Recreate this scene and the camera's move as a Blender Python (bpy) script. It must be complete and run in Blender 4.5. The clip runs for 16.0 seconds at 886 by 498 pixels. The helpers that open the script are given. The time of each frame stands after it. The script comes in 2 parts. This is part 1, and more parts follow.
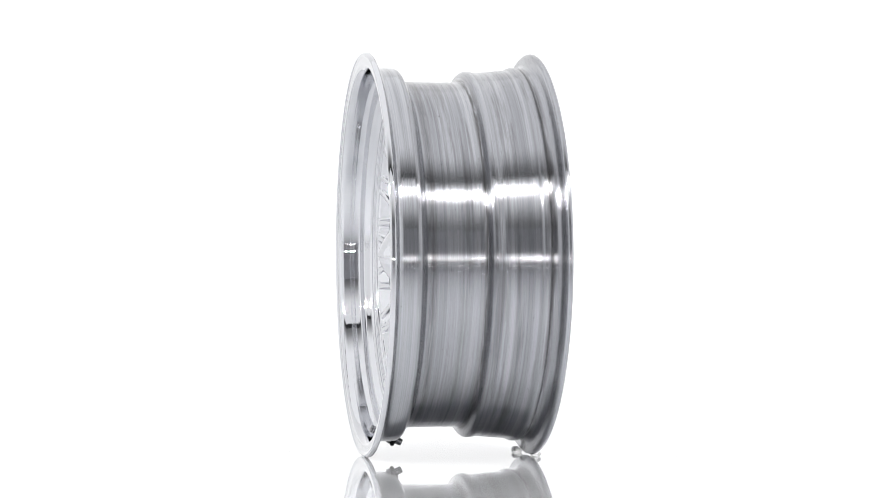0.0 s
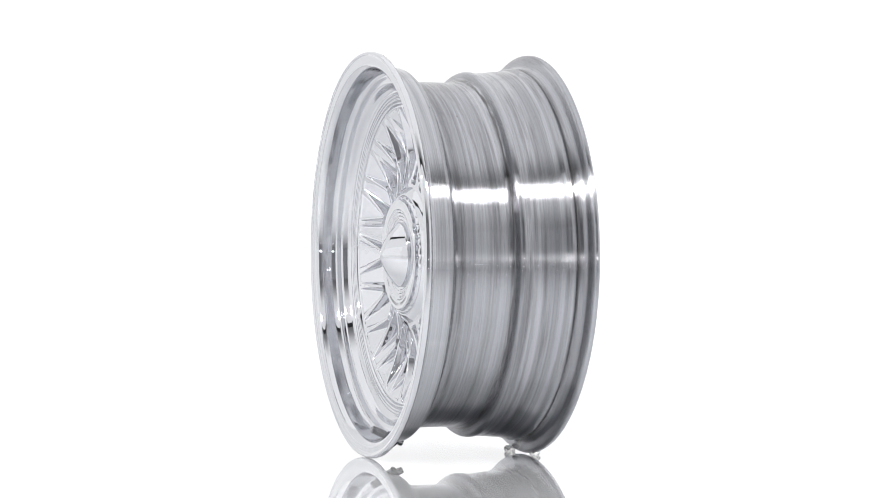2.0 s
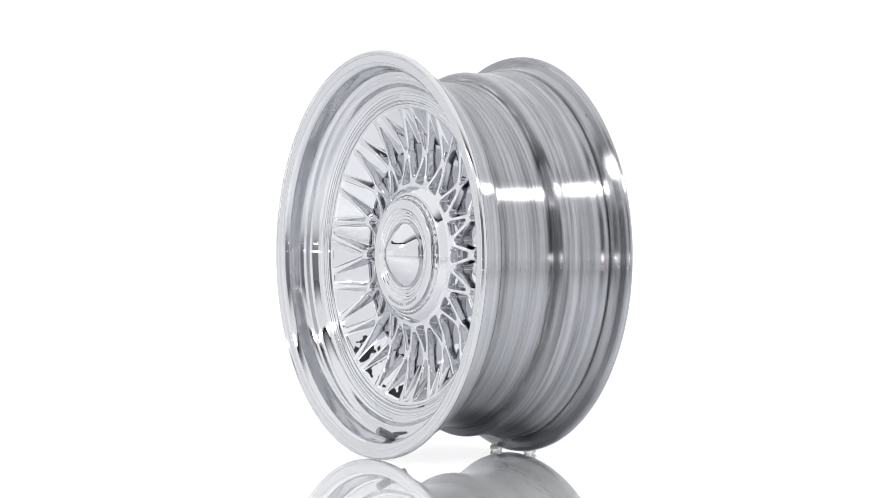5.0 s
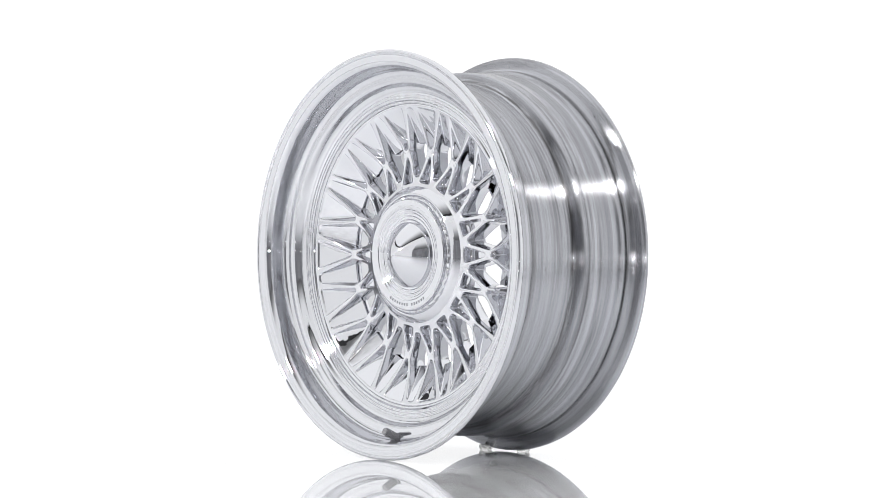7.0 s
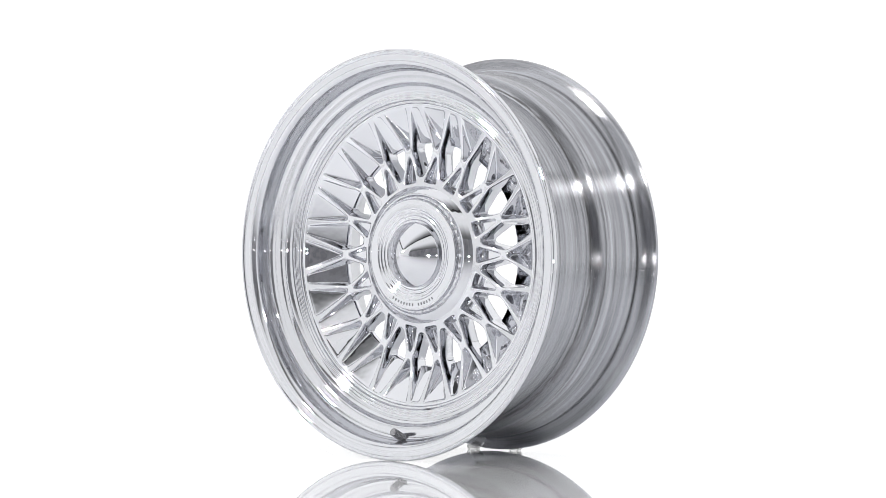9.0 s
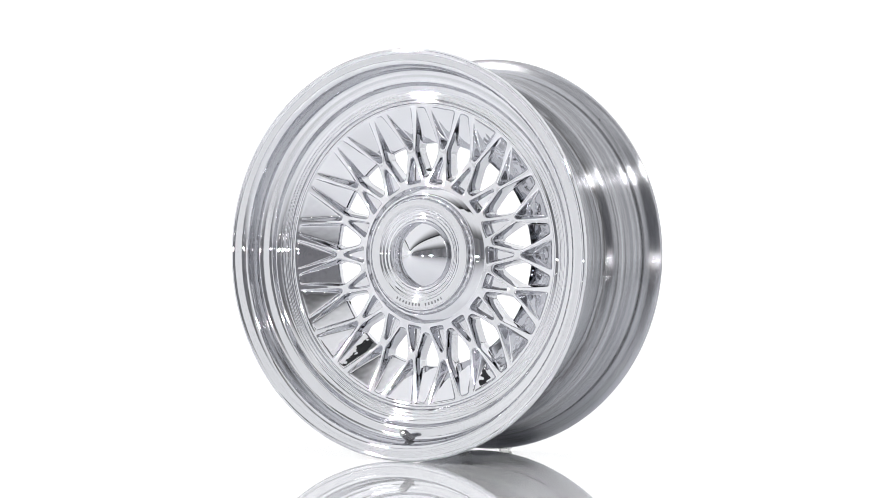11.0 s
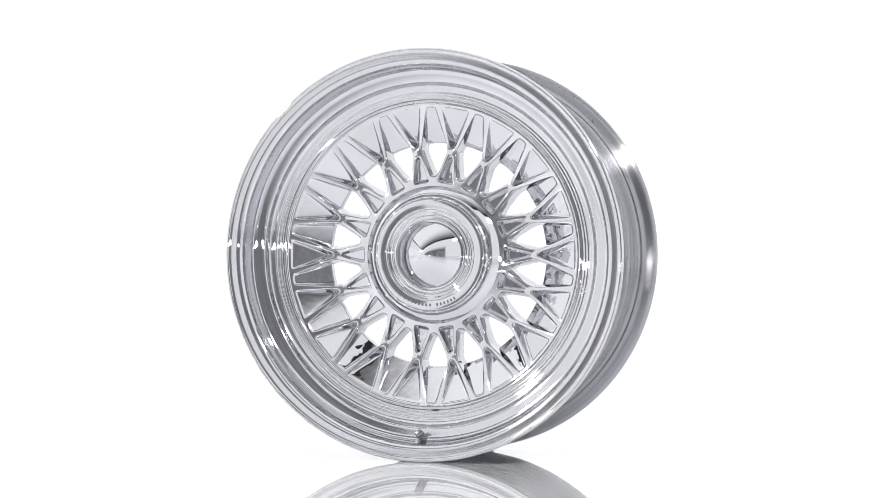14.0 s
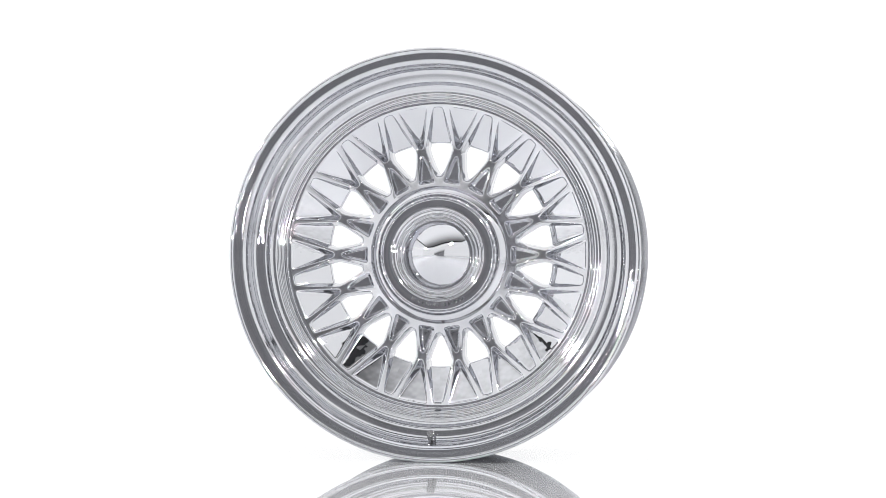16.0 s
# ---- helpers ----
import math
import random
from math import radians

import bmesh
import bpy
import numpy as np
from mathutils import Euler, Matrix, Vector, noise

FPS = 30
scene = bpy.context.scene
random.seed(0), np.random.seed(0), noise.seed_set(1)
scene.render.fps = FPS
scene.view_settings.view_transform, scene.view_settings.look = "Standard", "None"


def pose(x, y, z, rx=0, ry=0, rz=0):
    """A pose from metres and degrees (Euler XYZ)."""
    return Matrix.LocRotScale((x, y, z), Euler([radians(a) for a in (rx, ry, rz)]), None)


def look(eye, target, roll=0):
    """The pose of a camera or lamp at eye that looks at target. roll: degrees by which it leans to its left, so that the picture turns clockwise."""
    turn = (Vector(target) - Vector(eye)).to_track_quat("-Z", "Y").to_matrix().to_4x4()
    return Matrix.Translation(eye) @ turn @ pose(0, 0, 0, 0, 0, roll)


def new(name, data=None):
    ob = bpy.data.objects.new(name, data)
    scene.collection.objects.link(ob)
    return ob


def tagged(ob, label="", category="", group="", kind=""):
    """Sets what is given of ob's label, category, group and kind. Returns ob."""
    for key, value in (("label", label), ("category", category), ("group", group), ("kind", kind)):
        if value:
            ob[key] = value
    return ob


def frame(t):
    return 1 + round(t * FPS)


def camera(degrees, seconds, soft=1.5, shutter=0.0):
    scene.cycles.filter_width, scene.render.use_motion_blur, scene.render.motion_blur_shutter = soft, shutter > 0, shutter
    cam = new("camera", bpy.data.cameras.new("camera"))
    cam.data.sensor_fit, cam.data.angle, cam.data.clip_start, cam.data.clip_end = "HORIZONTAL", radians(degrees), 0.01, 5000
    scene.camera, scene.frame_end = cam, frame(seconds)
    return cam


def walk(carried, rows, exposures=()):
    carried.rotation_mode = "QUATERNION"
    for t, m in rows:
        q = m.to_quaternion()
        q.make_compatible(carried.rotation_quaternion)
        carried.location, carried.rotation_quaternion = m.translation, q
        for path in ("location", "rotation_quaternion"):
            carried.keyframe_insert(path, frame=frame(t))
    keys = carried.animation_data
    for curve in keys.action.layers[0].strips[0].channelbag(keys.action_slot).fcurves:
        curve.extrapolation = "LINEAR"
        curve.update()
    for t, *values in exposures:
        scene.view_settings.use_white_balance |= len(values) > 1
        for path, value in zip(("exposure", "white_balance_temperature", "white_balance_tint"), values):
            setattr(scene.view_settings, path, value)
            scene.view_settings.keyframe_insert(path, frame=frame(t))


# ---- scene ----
cam = camera(20.966, 16.0, soft=0.8)
EYE = pose(-0.0020, -2.955, 0.2540, 90.019, 0, 0)
walk(cam, [(0.0, EYE), (16.0, EYE)])

# ---- light ----
world = bpy.data.worlds.new("studio_air")
scene.world = world
world.use_nodes = True
world.node_tree.nodes["Background"].inputs[0].default_value = (0.9, 0.95, 1.0, 1)
world.node_tree.nodes["Background"].inputs[1].default_value = 0.02
scene.view_settings.exposure = 0.0
scene.cycles.blur_glossy = 0.0


def area_lamp(name, eye, target, wide, high, watts, colour=(1.0, 0.98, 0.96)):
    data = bpy.data.lights.new(name, "AREA")
    data.shape, data.size, data.size_y, data.energy, data.color = "RECTANGLE", wide, high, watts, colour
    ob = new(name, data)
    ob.matrix_world = look(eye, target)
    return ob


HUB = (0.0, 0.0, 0.25)
area_lamp("softbox_lamp", (0.71, -0.78, 0.95), HUB, 0.075, 0.075, 10)
area_lamp("softbox_lamp", (-1.37, -0.78, 0.95), HUB, 0.08, 0.08, 18)
for side in (-1, 1):
    area_lamp("strip_lamp", (side * 0.30, -3.10, 0.13), HUB, 0.13, 0.03, 3.2)


# ---- materials ----
def material(name):
    m = bpy.data.materials.new(name)
    m.use_nodes = True
    tree = m.node_tree
    return m, tree, tree.nodes["Principled BSDF"]


def node(tree, kind, **settings):
    n = tree.nodes.new(kind)
    for key, value in settings.items():
        setattr(n, key, value)
    return n


def mapped(tree, scale):
    co = node(tree, "ShaderNodeTexCoord")
    mp = node(tree, "ShaderNodeMapping")
    mp.inputs["Scale"].default_value = scale
    tree.links.new(co.outputs["Object"], mp.inputs["Vector"])
    return mp.outputs["Vector"]


def noise_tex(tree, scale, detail, vector, rough=0.5):
    n = node(tree, "ShaderNodeTexNoise")
    n.inputs["Scale"].default_value, n.inputs["Detail"].default_value = scale, detail
    n.inputs["Roughness"].default_value = rough
    tree.links.new(vector, n.inputs["Vector"])
    return n.outputs["Fac"]


def ramp(tree, fac, stops):
    n = node(tree, "ShaderNodeValToRGB")
    while len(n.color_ramp.elements) < len(stops):
        n.color_ramp.elements.new(0.5)
    for e, (at, c) in zip(n.color_ramp.elements, stops):
        e.position = at
        e.color = (*c, 1) if isinstance(c, tuple) else (c, c, c, 1)
    tree.links.new(fac, n.inputs["Fac"])
    return n.outputs["Color"]


def mix(tree, kind, fac, a, b):
    n = node(tree, "ShaderNodeMix", data_type="RGBA", blend_type=kind)
    for socket, value in ((n.inputs[0], fac), (n.inputs[6], a), (n.inputs[7], b)):
        if isinstance(value, (int, float)):
            socket.default_value = value
        elif isinstance(value, tuple):
            socket.default_value = (*value, 1)
        else:
            tree.links.new(value, socket)
    return n.outputs[2]


def bump(tree, bsdf, height, strength, distance):
    n = node(tree, "ShaderNodeBump")
    n.inputs["Strength"].default_value, n.inputs["Distance"].default_value = strength, distance
    tree.links.new(height, n.inputs["Height"])
    tree.links.new(n.outputs["Normal"], bsdf.inputs["Normal"])


def chrome(name, colour, low, high, wave, wave_size, rings=0.0):
    """Polished metal with a faint haze, a slightly wavy skin and, where it was spun, polishing rings round its z."""
    m, tree, bsdf = material(name)
    bsdf.inputs["Metallic"].default_value = 1.0
    bsdf.inputs["Base Color"].default_value = (*colour, 1)
    haze = noise_tex(tree, 30, 4, mapped(tree, (1, 1, 1)))
    tree.links.new(ramp(tree, haze, [(0.35, low), (0.75, high)]), bsdf.inputs["Roughness"])
    skin = noise_tex(tree, wave_size, 2, mapped(tree, (1, 1, 1)))
    bump(tree, bsdf, skin, wave, 0.002)
    if rings:
        co = node(tree, "ShaderNodeTexCoord")
        apart = node(tree, "ShaderNodeSeparateXYZ")
        tree.links.new(co.outputs["Object"], apart.inputs[0])
        flat = node(tree, "ShaderNodeCombineXYZ")
        tree.links.new(apart.outputs["X"], flat.inputs["X"])
        tree.links.new(apart.outputs["Y"], flat.inputs["Y"])
        length = node(tree, "ShaderNodeVectorMath", operation="LENGTH")
        tree.links.new(flat.outputs[0], length.inputs[0])
        line = node(tree, "ShaderNodeCombineXYZ")
        tree.links.new(length.outputs["Value"], line.inputs["X"])
        tree.links.new(apart.outputs["Z"], line.inputs["Z"])
        groove = node(tree, "ShaderNodeBump")
        groove.inputs["Strength"].default_value, groove.inputs["Distance"].default_value = rings, 0.0004
        tree.links.new(noise_tex(tree, 420, 5, line.outputs[0], 0.65), groove.inputs["Height"])
        tree.links.new(bsdf.inputs["Normal"].links[0].from_socket, groove.inputs["Normal"])
        tree.links.new(groove.outputs["Normal"], bsdf.inputs["Normal"])
    return m


def turned_metal(name, rough, dirt):
    """Raw lathe-turned aluminium: rings of grain round the axis, grey rubs and dark specks."""
    m, tree, bsdf = material(name)
    bsdf.inputs["Metallic"].default_value = 1.0
    bands = noise_tex(tree, 1.0, 6, mapped(tree, (0.45, 0.45, 120)), 0.62)
    wide = noise_tex(tree, 1.0, 2, mapped(tree, (0.6, 0.6, 40)), 0.5)
    fine = noise_tex(tree, 1.0, 3, mapped(tree, (1.5, 1.5, 900)), 0.6)
    rubs = noise_tex(tree, 1.0, 6, mapped(tree, (3.0, 3.0, 70)), 0.72)
    specks = noise_tex(tree, 1.0, 2, mapped(tree, (130, 130, 200)), 0.5)
    tone = ramp(tree, bands, [(0.30, (0.31, 0.315, 0.336)), (0.48, (0.46, 0.467, 0.495)), (0.72, (0.60, 0.609, 0.644))])
    tone = mix(tree, "MULTIPLY", 0.7 * dirt, tone, ramp(tree, wide, [(0.36, (0.62, 0.62, 0.63)), (0.62, (1.0, 1.0, 1.0))]))
    tone = mix(tree, "MULTIPLY", 0.5, tone, ramp(tree, fine, [(0.3, 0.6), (0.7, 1.0)]))
    tone = mix(tree, "MULTIPLY", 0.65 * dirt, tone, ramp(tree, rubs, [(0.36, (0.42, 0.41, 0.41)), (0.50, (1.0, 1.0, 1.0))]))
    tone = mix(tree, "MULTIPLY", 0.8, tone, ramp(tree, specks, [(0.22, 0.2), (0.27, 1.0)]))
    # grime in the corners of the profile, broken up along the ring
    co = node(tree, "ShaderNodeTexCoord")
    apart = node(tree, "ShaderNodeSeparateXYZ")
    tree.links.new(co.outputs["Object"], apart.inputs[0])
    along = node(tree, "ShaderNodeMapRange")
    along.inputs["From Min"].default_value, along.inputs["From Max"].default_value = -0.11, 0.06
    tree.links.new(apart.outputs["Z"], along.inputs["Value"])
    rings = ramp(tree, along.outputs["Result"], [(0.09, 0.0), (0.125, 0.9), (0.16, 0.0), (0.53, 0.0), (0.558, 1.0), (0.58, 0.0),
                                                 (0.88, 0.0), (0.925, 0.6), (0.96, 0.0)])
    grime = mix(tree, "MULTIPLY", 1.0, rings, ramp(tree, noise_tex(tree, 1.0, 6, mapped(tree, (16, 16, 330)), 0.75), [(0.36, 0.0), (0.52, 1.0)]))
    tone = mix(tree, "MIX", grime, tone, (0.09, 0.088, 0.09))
    tree.links.new(tone, bsdf.inputs["Base Color"])
    tree.links.new(ramp(tree, bands, [(0.3, rough + 0.08), (0.7, rough)]), bsdf.inputs["Roughness"])
    bsdf.inputs["Anisotropic"].default_value = 1.0
    bsdf.inputs["Anisotropic Rotation"].default_value = 0.25
    tangent = node(tree, "ShaderNodeTangent", direction_type="RADIAL", axis="Z")
    tree.links.new(tangent.outputs[0], bsdf.inputs["Tangent"])
    bump(tree, bsdf, fine, 0.12, 0.0004)
    return m


def gloss_white():
    """White acrylic sheet with a hard polished skin."""
    m, tree, bsdf = material("white_acrylic")
    dust = noise_tex(tree, 6, 5, mapped(tree, (1, 1, 1)))
    tree.links.new(ramp(tree, dust, [(0.3, (0.67, 0.677, 0.693)), (0.7, (0.70, 0.707, 0.723))]), bsdf.inputs["Base Color"])
    tree.links.new(ramp(tree, dust, [(0.3, 0.015), (0.7, 0.035)]), bsdf.inputs["Roughness"])
    bsdf.inputs["IOR"].default_value = 1.55
    bsdf.inputs["Coat Weight"].default_value = 0.7
    bsdf.inputs["Coat Roughness"].default_value = 0.02
    return m


def backlit(name, colour, strength):
    """Diffusion fabric lit from behind."""
    m, tree, bsdf = material(name)
    bsdf.inputs["Base Color"].default_value = (0.15, 0.15, 0.15, 1)
    bsdf.inputs["Roughness"].default_value = 0.9
    bsdf.inputs["Specular IOR Level"].default_value = 0.0
    bsdf.inputs["Emission Color"].default_value = (*colour, 1)
    bsdf.inputs["Emission Strength"].default_value = strength
    return m


def softbox_cloth(name, colour, axis, dark_at, full_at, low, high):
    """The cloth of a large softbox, whose light falls off towards one edge."""
    m, tree, bsdf = material(name)
    bsdf.inputs["Base Color"].default_value = (0.15, 0.15, 0.15, 1)
    bsdf.inputs["Roughness"].default_value = 0.9
    bsdf.inputs["Specular IOR Level"].default_value = 0.0
    bsdf.inputs["Emission Color"].default_value = (*colour, 1)
    co = node(tree, "ShaderNodeTexCoord")
    apart = node(tree, "ShaderNodeSeparateXYZ")
    tree.links.new(co.outputs["Object"], apart.inputs[0])
    fall = node(tree, "ShaderNodeMapRange", interpolation_type="SMOOTHSTEP")
    for key, value in (("From Min", dark_at), ("From Max", full_at), ("To Min", low), ("To Max", high)):
        fall.inputs[key].default_value = value
    tree.links.new(apart.outputs[axis], fall.inputs["Value"])
    tree.links.new(fall.outputs["Result"], bsdf.inputs["Emission Strength"])
    return m


def matt(name, colour):
    m, tree, bsdf = material(name)
    weave = noise_tex(tree, 40, 4, mapped(tree, (1, 1, 1)))
    tone = mix(tree, "MULTIPLY", 0.3, colour, ramp(tree, weave, [(0.3, 0.75), (0.7, 1.0)]))
    # shade of upright folds put into the colour; the surface itself is flat
    fold_shade = noise_tex(tree, 1.0, 3, mapped(tree, (2.6, 2.6, 0.5)), 0.6)
    tone = mix(tree, "MULTIPLY", 0.8, tone, ramp(tree, fold_shade, [(0.36, 0.45), (0.62, 1.0)]))
    tree.links.new(tone, bsdf.inputs["Base Color"])
    bsdf.inputs["Roughness"].default_value = 0.85
    return m


def clear_plastic():
    m, tree, bsdf = material("clear_plastic")
    bsdf.inputs["Base Color"].default_value = (0.93, 0.93, 0.92, 1)
    bsdf.inputs["Transmission Weight"].default_value = 0.8
    bsdf.inputs["IOR"].default_value = 1.47
    tree.links.new(ramp(tree, noise_tex(tree, 300, 3, mapped(tree, (1, 1, 1))), [(0.3, 0.05), (0.7, 0.25)]), bsdf.inputs["Roughness"])
    return m


LIP = chrome("polished_lip", (0.60, 0.606, 0.632), 0.014, 0.032, 0.03, 40, 0.26)
FACE = chrome("polished_casting", (0.625, 0.631, 0.658), 0.010, 0.025, 0.20, 42)
CAP = chrome("chrome_plate", (0.625, 0.631, 0.658), 0.006, 0.015, 0.006, 30, 0.04)
SATIN = chrome("satin_aluminium", (0.60, 0.606, 0.625), 0.28, 0.42, 0.03, 60)
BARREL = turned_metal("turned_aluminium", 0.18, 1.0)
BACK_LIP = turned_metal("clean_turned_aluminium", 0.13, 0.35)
GREY = chrome("engraved_metal", (0.20, 0.205, 0.215), 0.25, 0.4, 0.1, 200)
STEEL = chrome("nickel_steel", (0.30, 0.30, 0.31), 0.06, 0.16, 0.25, 500)
ACRYLIC = gloss_white()
BACK = backlit("backlit_backdrop", (0.99, 0.992, 1.0), 0.97)
SIDE = backlit("backlit_side", (0.985, 0.99, 1.0), 1.12)
TOP = softbox_cloth("softbox_cloth", (0.985, 0.99, 1.0), "Y", -2.45, -1.05, 0.08, 1.15)
HIGH = softbox_cloth("high_cloth", (0.985, 0.99, 1.0), "Z", 1.2, 2.5, 0.03, 1.0)
WING = backlit("backlit_wing", (0.985, 0.99, 1.0), 0.95)
DIM = backlit("backlit_dim", (0.985, 0.99, 1.0), 1.0)
DRAPE = matt("grey_drape", (0.36, 0.36, 0.378))
BLACK = matt("black_cloth", (0.03, 0.03, 0.032))
CLEAR = clear_plastic()
RUBBER = matt("black_rubber", (0.025, 0.025, 0.026))


# ---- mesh helpers ----
def mesh_object(name, verts, faces, mat, parent=None, label="", smooth=True):
    me = bpy.data.meshes.new(name)
    me.from_pydata([tuple(map(float, v)) for v in verts], [], [tuple(map(int, f)) for f in faces])
    me.materials.append(mat)
    if smooth:
        me.polygons.foreach_set("use_smooth", [True] * len(me.polygons))
    me.update()
    ob = new(name, me)
    ob.parent = parent
    if label:
        tagged(ob, label)
    return ob


def part(name, bm, mat, parent=None, label="", smooth=True):
    """Links a bmesh as one mesh object under a thing or a part."""
    me = bpy.data.meshes.new(name)
    bmesh.ops.recalc_face_normals(bm, faces=bm.faces)
    bm.to_mesh(me)
    bm.free()
    me.materials.append(mat)
    if smooth:
        me.polygons.foreach_set("use_smooth", [True] * len(me.polygons))
    ob = new(name, me)
    ob.parent = parent
    if label:
        tagged(ob, label)
    return ob


def rounded(points, cut, steps=4):
    """A profile with its corners rounded off: cut metres back from each corner."""
    pts = [Vector(p) for p in points]
    out = [pts[0]]
    for a, b, c in zip(pts, pts[1:], pts[2:]):
        k = min(cut, (b - a).length * 0.45, (c - b).length * 0.45)
        p, q = b + (a - b).normalized() * k, b + (c - b).normalized() * k
        for i in range(steps + 1):
            s = i / steps
            out.append(p * (1 - s) ** 2 + b * 2 * s * (1 - s) + q * s * s)
    out.append(pts[-1])
    return [(p[0], p[1]) for p in out]


def revolve(name, profile, mat, parent, label="", turns=256):
    """A body of revolution round its own z: profile of (radius, height)."""
    n = len(profile)
    prof = np.array(profile)
    ang = np.arange(turns) * 2 * np.pi / turns
    v = np.stack([np.outer(np.cos(ang), prof[:, 0]), np.outer(np.sin(ang), prof[:, 0]),
                  np.tile(prof[:, 1], (turns, 1))], -1).reshape(-1, 3)
    i, j = np.meshgrid(np.arange(turns), np.arange(n - 1), indexing="ij")
    k = (i + 1) % turns
    f = np.stack([i * n + j, i * n + j + 1, k * n + j + 1, k * n + j], -1).reshape(-1, 4)
    return mesh_object(name, v, f, mat, parent, label)


def box_bm(x0, y0, z0, x1, y1, z1, bevel=0.0):
    bm = bmesh.new()
    bmesh.ops.create_cube(bm, size=1)
    bmesh.ops.transform(bm, matrix=Matrix.Translation(((x0 + x1) / 2, (y0 + y1) / 2, (z0 + z1) / 2))
                        @ Matrix.Diagonal((x1 - x0, y1 - y0, z1 - z0, 1)), verts=bm.verts)
    if bevel:
        bmesh.ops.bevel(bm, geom=bm.edges[:], offset=bevel, segments=2, affect="EDGES")
    return bm


# ---- the studio ----
def sweep(name, x0, x1, mat):
    """The backdrop: floor level at its foot, curving up into a wall."""
    prof = [(2.2, 0.0015)]
    for i in range(13):
        ang = radians(90 * i / 12)
        prof.append((2.6 + 0.5 * math.sin(ang), 0.5015 - 0.5 * math.cos(ang)))
    prof.append((3.1, 3.1))
    verts, faces = [], []
    for y, z in prof:
        verts += [(x0, y, z), (x1, y, z)]
    for y, z in reversed(prof):
        verts += [(x0, y + 0.02, z - 0.02), (x1, y + 0.02, z - 0.02)]
    n = len(verts) // 2
    for i in range(n):
        j = (i + 1) % n
        faces.append((2 * i, 2 * i + 1, 2 * j + 1, 2 * j))
    faces += [tuple(range(0, 2 * n, 2)), tuple(range(1, 2 * n, 2))]
    return mesh_object(name, verts, faces, mat)


def studio():
    tagged(part("floor", box_bm(-9.3, -3.6, -0.05, 9.3, 3.3, 0.0), ACRYLIC, smooth=False),
           "glossy white acrylic floor mirroring the wheel", "floor", kind="structure")
    tagged(sweep("wall_north", -1.7, 1.7, BACK), "seamless white backlit studio backdrop", "backdrop", kind="structure")
    tagged(sweep("wall_north_west", -9.2, -1.704, WING), "dimmer wing of the white backdrop", "backdrop", kind="structure")
    tagged(sweep("wall_north_east", 1.704, 9.2, WING), "dimmer wing of the white backdrop", "backdrop", kind="structure")
    walls = [
        # name, box, material, label
        ("wall_west", (-9.3, -3.5, 0.004, -9.2, 3.08, 3.1), SIDE, "white backlit diffusion wall of the studio"),
        ("wall_east", (9.2, -3.5, 0.004, 9.3, 3.08, 3.1), SIDE, "white backlit diffusion wall of the studio"),
        ("wall_south", (-2.15, -3.5, 0.004, 2.15, -3.404, 1.20), DRAPE, "grey cloth wall behind the camera"),
        ("wall_south_top", (-2.15, -3.5, 1.204, 2.15, -3.404, 3.1), HIGH, "white diffusion panel above the grey cloth"),
        ("wall_south_west", (-9.2, -3.5, 0.004, -2.154, -3.404, 3.1), DIM, "white diffusion panel beside the grey cloth"),
        ("wall_south_east", (2.154, -3.5, 0.004, 9.2, -3.404, 3.1), DIM, "white diffusion panel beside the grey cloth"),
    ]
    for name, box, mat, label in walls:
        tagged(part(name, box_bm(*box), mat, smooth=False), label, "wall", kind="structure")
    ceilings = [
        # name, x0, x1, y0, y1, material, label
        ("ceiling", -4.3, 4.3, -2.45, 3.1, TOP, "large overhead softbox fading to its front edge"),
        ("ceiling_gap", -4.7, 4.7, -2.75, -2.454, BLACK, "black front frame of the overhead softbox"),
        ("ceiling_gap_west", -4.7, -4.304, -2.45, 3.1, BLACK, "black side frame of the overhead softbox"),
        ("ceiling_gap_east", 4.304, 4.7, -2.45, 3.1, BLACK, "black side frame of the overhead softbox"),
        ("ceiling_front", -4.7, 4.7, -3.5, -2.754, DIM, "white diffuser ceiling above the camera"),
        ("ceiling_west", -9.3, -4.704, -3.5, 3.1, DIM, "white diffuser ceiling beside the softbox"),
        ("ceiling_east", 4.704, 9.3, -3.5, 3.1, DIM, "white diffuser ceiling beside the softbox"),
    ]
    for name, x0, x1, y0, y1, mat, label in ceilings:
        tagged(part(name, box_bm(x0, y0, 3.104, x1, y1, 3.2), mat, smooth=False), label, "ceiling", kind="structure")


studio()

# ---- the wheel ----
R = 0.2475
SPOKES = 18
BACK_FACE = 0.0190
wheel = tagged(new("car_wheel"), "polished aluminium wire-style car wheel with a deep stepped lip", "wheel")
ON_AXIS = Matrix.Translation((-0.0010, -0.0019, R + 0.0006)) @ Matrix.Rotation(radians(90.2), 4, "X")


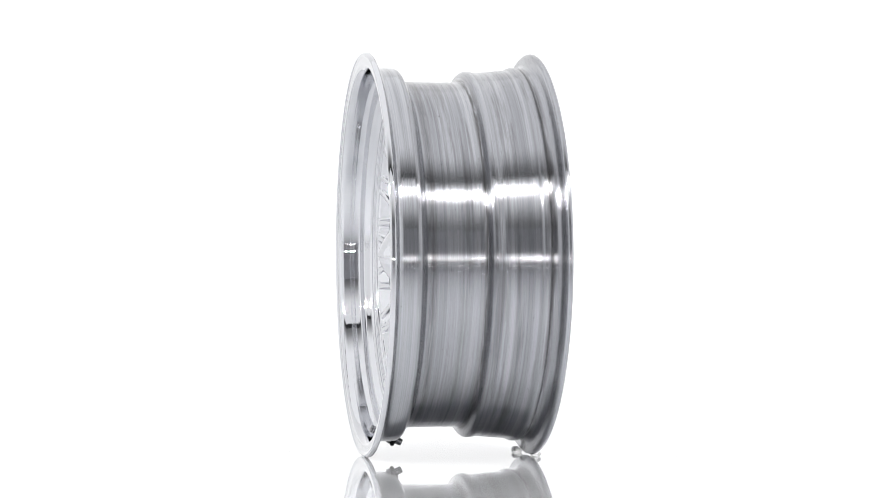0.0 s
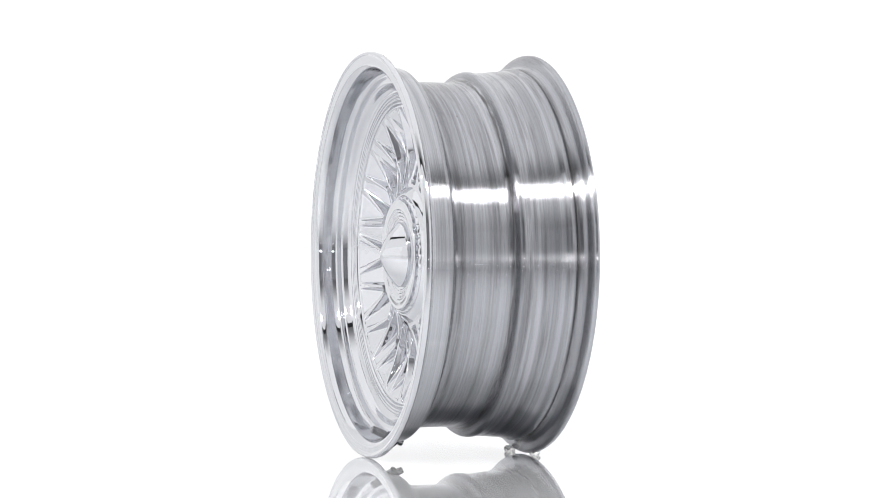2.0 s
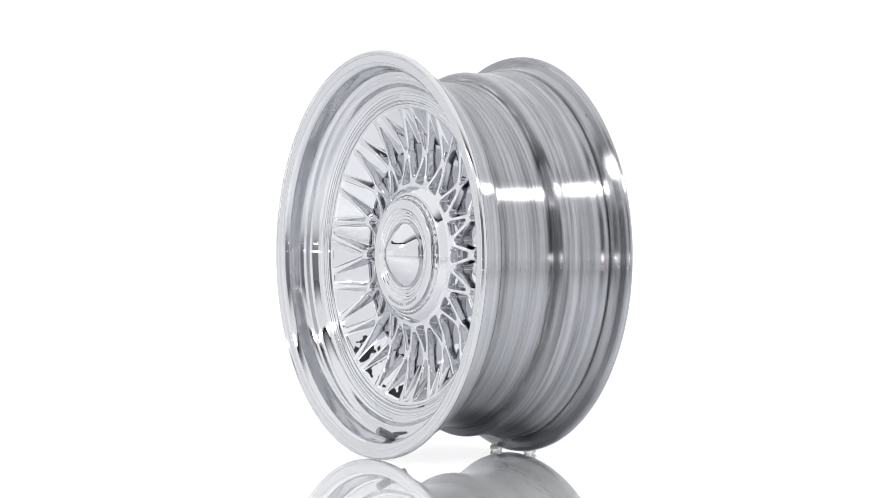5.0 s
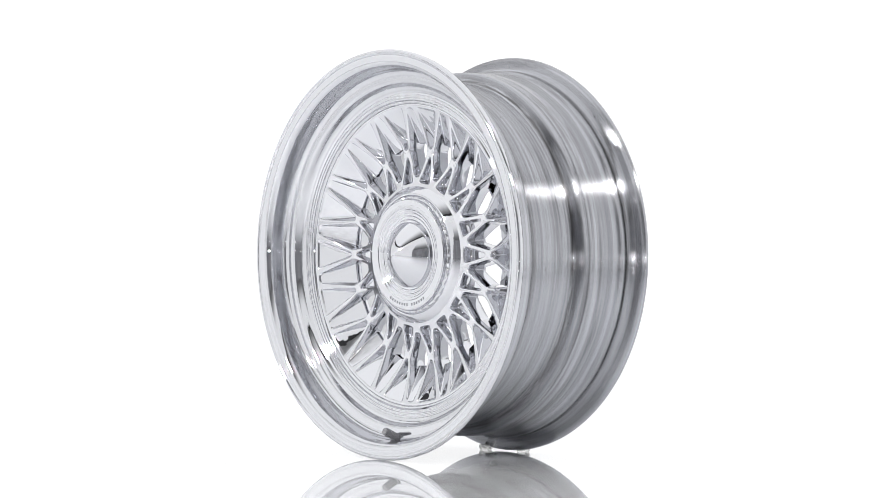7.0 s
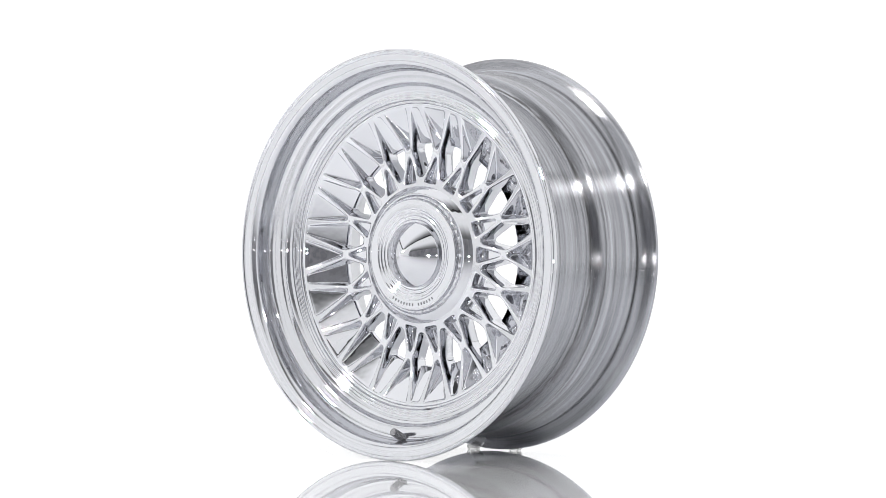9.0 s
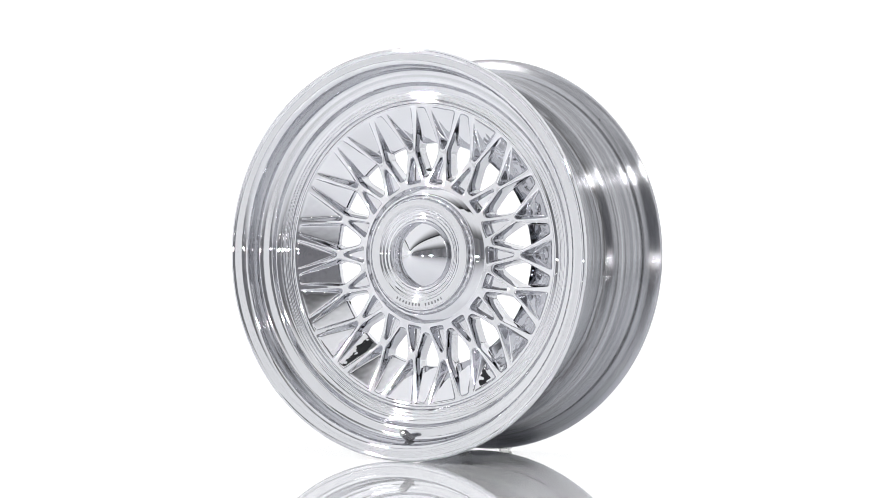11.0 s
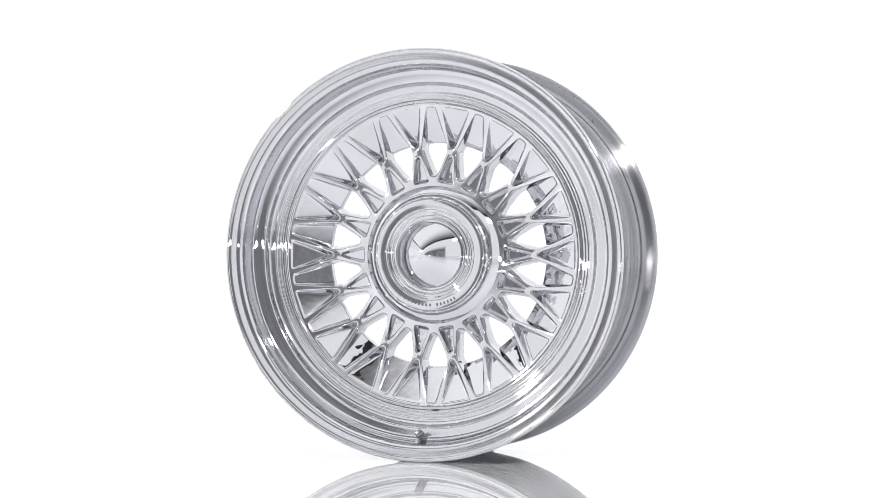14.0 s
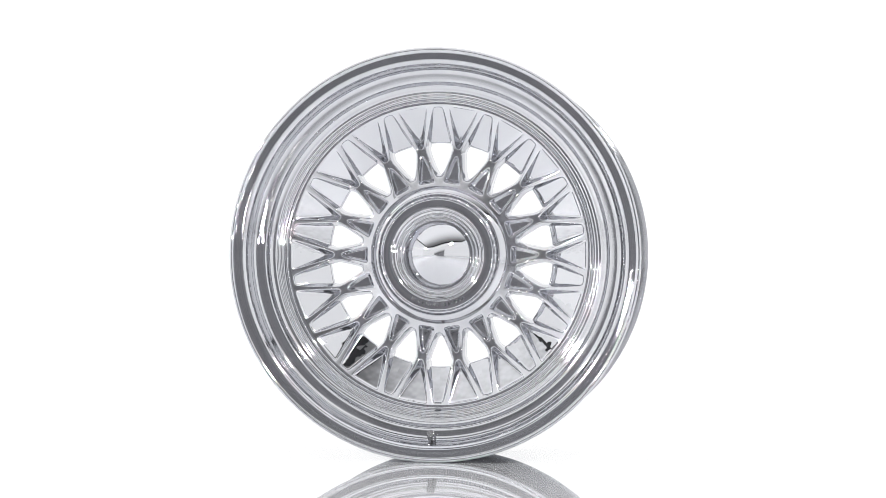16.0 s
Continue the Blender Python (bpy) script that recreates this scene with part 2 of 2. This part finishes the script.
def rim():
    back = [(0.2060, 0.0546), (0.2128, 0.0548), (0.2160, 0.0572), (0.2240, 0.0600), (0.2276, 0.0626), (0.2288, 0.0668),
            (0.2284, 0.0860), (0.2312, 0.0905), (0.2440, 0.0938), (0.2474, 0.0958)]
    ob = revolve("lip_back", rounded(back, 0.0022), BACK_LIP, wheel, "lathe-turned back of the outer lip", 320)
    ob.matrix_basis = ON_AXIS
    lip = [(0.2470, 0.0954), (0.2476, 0.0964), (0.2478, 0.0990),
           (0.2464, 0.1018), (0.2444, 0.1022), (0.2430, 0.1010), (0.2412, 0.1003), (0.2372, 0.1002), (0.2330, 0.1001),
           (0.2303, 0.0988), (0.2280, 0.0966), (0.2263, 0.0935), (0.2253, 0.0860), (0.2246, 0.0785), (0.2228, 0.0738),
           (0.2190, 0.0718), (0.2150, 0.0711), (0.2110, 0.0702), (0.2086, 0.0690), (0.2068, 0.0655), (0.2052, 0.0622),
           (0.2020, 0.0600), (0.1990, 0.0591), (0.1976, 0.0579), (0.1954, 0.0584), (0.1940, 0.0572), (0.1918, 0.0578),
           (0.1904, 0.0567), (0.1882, 0.0573), (0.1868, 0.0582), (0.1852, 0.0580), (0.1838, 0.0565), (0.1825, 0.0500),
           (0.1840, 0.0420), (0.2060, 0.0420)]
    ob = revolve("lip", rounded(lip, 0.0014), LIP, wheel, "mirror-polished stepped outer lip", 320)
    ob.matrix_basis = ON_AXIS
    barrel = [(0.2060, 0.0535), (0.2118, 0.0556), (0.2122, 0.0500), (0.2120, 0.0300), (0.2118, 0.0120), (0.2121, -0.0120),
              (0.2155, -0.0170), (0.2232, -0.0205), (0.2254, -0.0240), (0.2250, -0.0300), (0.2237, -0.0346),
              (0.2255, -0.0560), (0.2274, -0.0765), (0.2302, -0.0800), (0.2303, -0.0860), (0.2290, -0.0890),
              (0.2300, -0.0945), (0.2345, -0.0990), (0.2430, -0.1015), (0.2470, -0.1040), (0.2475, -0.1075),
              (0.2450, -0.1095), (0.2400, -0.1085)]
    inside = [(0.2405, -0.1083), (0.2300, -0.1050), (0.2235, -0.0980), (0.2220, -0.0850), (0.2190, -0.0300), (0.2160, -0.0240),
              (0.2070, -0.0140), (0.2068, 0.0300), (0.2060, 0.0440)]
    ob = revolve("inner_barrel", rounded(inside, 0.002), SATIN, wheel, "bright satin inside of the barrel", 192)
    ob.matrix_basis = ON_AXIS
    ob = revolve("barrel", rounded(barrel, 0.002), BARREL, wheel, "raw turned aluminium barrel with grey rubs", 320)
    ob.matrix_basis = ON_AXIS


def smooth_max(a, b, k):
    return 0.5 * (a + b + np.sqrt((a - b) ** 2 + k * k))


def smooth_min(a, b, k):
    return 0.5 * (a + b - np.sqrt((a - b) ** 2 + k * k))


def pocket(u, w, spine, k):
    """Signed distance to a pocket that is mirrored at w=0: half widths along u between two rounded ends."""
    us, hs = [s[0] for s in spine], [s[1] for s in spine]
    d = np.maximum(us[0] - u, u - us[-1])
    for (u0, h0), (u1, h1) in zip(spine, spine[1:]):
        slope = (h1 - h0) / (u1 - u0)
        d = smooth_max(d, (np.abs(w) - h0 - slope * (u - u0)) / math.hypot(1, slope), k)
    return d


def spoke_mesh():
    """One of eighteen crossed spokes: two legs out, two legs in, pockets between them and half a window to each side."""
    rows, cols = 236, 144
    r = np.linspace(0.0800, 0.1836, rows)[:, None]
    th = np.linspace(-math.pi / SPOKES, math.pi / SPOKES, cols)[None, :]
    u, w = r * np.cos(th), r * np.sin(th)
    off = np.abs(th) - math.pi / SPOKES
    un, wn = r * np.cos(off), r * np.sin(off)
    P = 0.000686
    rise = r - 0.135
    top = 0.0385 + 0.36 * 0.5 * (rise + np.sqrt(rise ** 2 + 0.012 ** 2)) + 0 * th
    # the legs climb a little to the hub
    top = top + 0.22 * 0.5 * ((0.112 - r) + np.sqrt((0.112 - r) ** 2 + 0.008 ** 2))
    floor_cone = 0.0524 - 0.65 * (0.1770 - r) + 0 * th
    vee = pocket(u, w, [(189 * P, 4 * P), (262 * P, 27 * P)], 0.0022)
    slot = pocket(un, wn, [(138 * P, 6.5 * P), (186 * P, 26 * P), (262 * P, 9 * P)], 0.0024)
    tri = pocket(u, w, [(128 * P, 15.5 * P), (177 * P, 3 * P)], 0.0024)
    fillet = 0.0012
    # wide pocket, closed floor
    a = smooth_min(top, smooth_max(floor_cone, top + 2.5 * vee, 0.0016), fillet)
    # narrow pocket, open to the window further in
    wall = np.where(slot > -0.0026, 3.2 * slot, -0.00832 + 14.0 * (slot + 0.0026))
    edge = 0.1372
    floor_slot = np.where(r > edge, floor_cone, 0.0524 - 0.65 * (0.1770 - edge) - (edge - r) * 16)
    a = smooth_min(a, smooth_max(floor_slot, top + wall, 0.0014), fillet)
    # triangular recess with a flat floor
    low = 0.0318 + 0 * top
    a = smooth_min(a, smooth_max(low, top + 4.5 * tri, 0.0008), fillet)
    # flat land out to the edge, rolled over where it meets the lip
    a = a - 0.35 * np.clip(r - 0.1822, 0, 1)
    a = np.maximum(a, BACK_FACE)
    v = np.stack([u, w, a], -1).reshape(-1, 3)
    i, j = np.meshgrid(np.arange(rows - 1), np.arange(cols - 1), indexing="ij")
    f = np.stack([i * cols + j, (i + 1) * cols + j, (i + 1) * cols + j + 1, i * cols + j + 1], -1).reshape(-1, 4)
    deep = (a.reshape(-1) < BACK_FACE + 0.0003)
    f = f[~deep[f].all(1)]
    # the flat back of the casting, a coarser sheet that stops short of the windows
    solid = (a > BACK_FACE + 0.0003)
    extra_v, extra_f = [], []
    step = 4
    for p in range(0, rows - step, step):
        for q in range(0, cols - 1 - step + 2, step):
            q1 = min(q + step, cols - 1)
            if solid[p:p + step + 1, q:q1 + 1].all():
                n = len(v) + len(extra_v)
                for i0, j0 in ((p, q), (p, q1), (p + step, q1), (p + step, q)):
                    extra_v.append((u[i0, j0], w[i0, j0], BACK_FACE))
                extra_f.append((n, n + 1, n + 2, n + 3))
    v, f = np.vstack([v, extra_v]), np.vstack([f, extra_f])
    used = np.unique(f)
    renum = -np.ones(len(v), int)
    renum[used] = np.arange(len(used))
    return v[used], renum[f]


def spokes():
    v, f = spoke_mesh()
    first = mesh_object("spoke", v, f, FACE, wheel)
    for k in range(SPOKES):
        ob = first if k == 0 else new("spoke", first.data)
        ob.parent = wheel
        ob.matrix_basis = ON_AXIS @ Matrix.Rotation(2 * math.pi * k / SPOKES, 4, "Z")
    # hub drum behind the spokes
    hub = revolve("hub", rounded([(0.0880, 0.0370), (0.0930, 0.0330), (0.0930, 0.0190), (0.0880, 0.0060), (0.0720, -0.0050), (0.0350, -0.0050),
                                  (0.0350, 0.0300)], 0.003), FACE, wheel, "cast hub behind the spokes", 128)
    hub.matrix_basis = ON_AXIS


def cap():
    rings = [(0.0800, 0.0345), (0.0868, 0.0350), (0.0871, 0.0400), (0.0864, 0.0424), (0.0840, 0.0449), (0.0798, 0.0482),
             (0.0752, 0.0512), (0.0732, 0.0518), (0.0724, 0.0505), (0.0722, 0.0480), (0.0660, 0.0480)]
    body = revolve("center_cap", rounded(rings, 0.0013), CAP, wheel, "chromed centre cap with stepped rings", 256)
    body.matrix_basis = ON_AXIS
    # small ripples added in the groove round the face plate to imitate mirrored spokes
    turns, across = 432, 9
    verts, faces = [], []
    for i in range(turns):
        ang = 2 * math.pi * i / turns
        swell = 0.00055 * math.sin(36 * ang) + 0.00025 * math.sin(72 * ang + 0.7)
        for k in range(across):
            s = k / (across - 1)
            rad = 0.0728 - 0.0056 * s
            z = 0.0494 + 0.0030 * math.sin(math.pi * s) ** 0.8 + 0.0030 * s + swell * math.sin(math.pi * s)
            verts.append((rad * math.cos(ang), rad * math.sin(ang), z))
    for i in range(turns):
        n = (i + 1) % turns
        for k in range(across - 1):
            faces.append((i * across + k, i * across + k + 1, n * across + k + 1, n * across + k))
    mesh_object("mirror_ripple_ring", verts, faces, CAP, body, "added rippled ring imitating spoke reflections round the face plate")
    plate = [(0.0680, 0.0480), (0.0680, 0.0572), (0.0668, 0.0586),
             (0.0560, 0.0582), (0.0545, 0.0568), (0.0528, 0.0569), (0.0505, 0.0553), (0.0485, 0.0560), (0.0466, 0.0544),
             (0.0438, 0.0552), (0.0424, 0.0540), (0.0390, 0.0540)]
    revolve("face_plate", rounded(plate, 0.0010), CAP, body, "flat face plate with turned steps", 256)
    # the bullet: steepest at its foot, rounding off towards the tip
    cone, high = [(0.0400, 0.0540), (0.0400, 0.0578)], 0.0589
    for k in range(40):
        rad = 0.0391 * (1 - k / 40)
        cone.append((rad, high))
        high += 0.0391 / 40 * math.tan(radians(40.5) * (rad / 0.0391) ** 0.42)
    cone.append((0.0001, high))
    revolve("cone", rounded(cone, 0.0008, 2), CAP, body, "bullet-shaped chrome cone", 192)
    # the engraved word mark, as plain bars along the rim of the plate
    for k in range(15):
        if k == 8:
            continue
        ang = radians(-90 + (k - 7) * 4.35)
        bm = box_bm(-0.0012, -0.0019, 0.0, 0.0012, 0.0019, 0.0005, 0.0002)
        bar = part("engraved_bar", bm, GREY, body, smooth=False)
        bar.matrix_basis = Matrix.Rotation(ang + math.pi / 2, 4, "Z") @ Matrix.Translation((0, -0.0607, 0.0580))


def valve():
    """Tyre valve through the wall of the barrel: stem, hexagon nut, rubber seal, threaded cap."""
    stem = [(0.0001, 0.0), (0.0040, 0.0), (0.0044, 0.0030), (0.0044, 0.0250)]
    for k in range(6):
        stem += [(0.0052, 0.0262 + 0.0024 * k), (0.0043, 0.0272 + 0.0024 * k)]
    stem += [(0.0050, 0.0412), (0.0040, 0.0432), (0.0001, 0.0436)]
    ob = revolve("valve", rounded(stem, 0.0004, 2), STEEL, wheel, "nickel-plated tyre valve stem", 24)
    # from outside the barrel, forward and a little inward at the foot of the wheel
    ob.matrix_basis = ON_AXIS @ look((-0.0045, -0.2315, 0.0520), (-0.0045, -0.2465, 0.0205))
    hexagon = [(0.0001, 0.0125), (0.0078, 0.0127), (0.0086, 0.0137), (0.0086, 0.0172), (0.0078, 0.0182), (0.0001, 0.0184)]
    revolve("nut", hexagon, STEEL, ob, "hexagonal valve nut", 6).data.polygons.foreach_set("use_smooth", [False] * 30)
    revolve("seal", rounded([(0.0001, 0.0080), (0.0085, 0.0080), (0.0092, 0.0100), (0.0085, 0.0122), (0.0001, 0.0122)], 0.0006, 2),
            RUBBER, ob, "black rubber valve seal", 24)


rim()
spokes()
cap()
valve()


# ---- the clear stops under the rear flange ----
def stop():
    bm = box_bm(-0.008, -0.006, 0.0, 0.008, 0.006, 0.0075, 0.0018)
    for vert in bm.verts:
        if vert.co.z > 0.004:
            vert.co.z -= 0.25 * (vert.co.x + 0.008)
            vert.co.y *= 0.8
    return tagged(part("wheel_stop", bm, CLEAR, smooth=False), "small clear plastic wheel stop under the rear flange", "stop",
                  "stops under the wheel")


STOPS = [(stop(), pose(0.0250, 0.109, 0.0002, 0, 0, 180)), (stop(), pose(-0.0320, 0.0975, 0.0002, 0, 0, 8))]


def turned(t):
    """Degrees by which the turntable has turned the wheel at t seconds."""
    return -(80.24 - 4.26368 * t - 0.04286 * t ** 2 + 0.00152 * t ** 3)


def motions():
    times = [0.0, 1.0, 2.0, 3.0, 4.0, 5.0, 6.0, 7.0, 8.0, 9.0, 10.0, 11.0, 12.0, 13.0, 14.0, 15.0, 16.0]
    walk(wheel, [(t, pose(0, 0, 0, 0, 0, turned(t))) for t in times])
    for ob, at in STOPS:
        walk(ob, [(t, pose(0, 0, 0, 0, 0, turned(t)) @ at) for t in times])


motions()
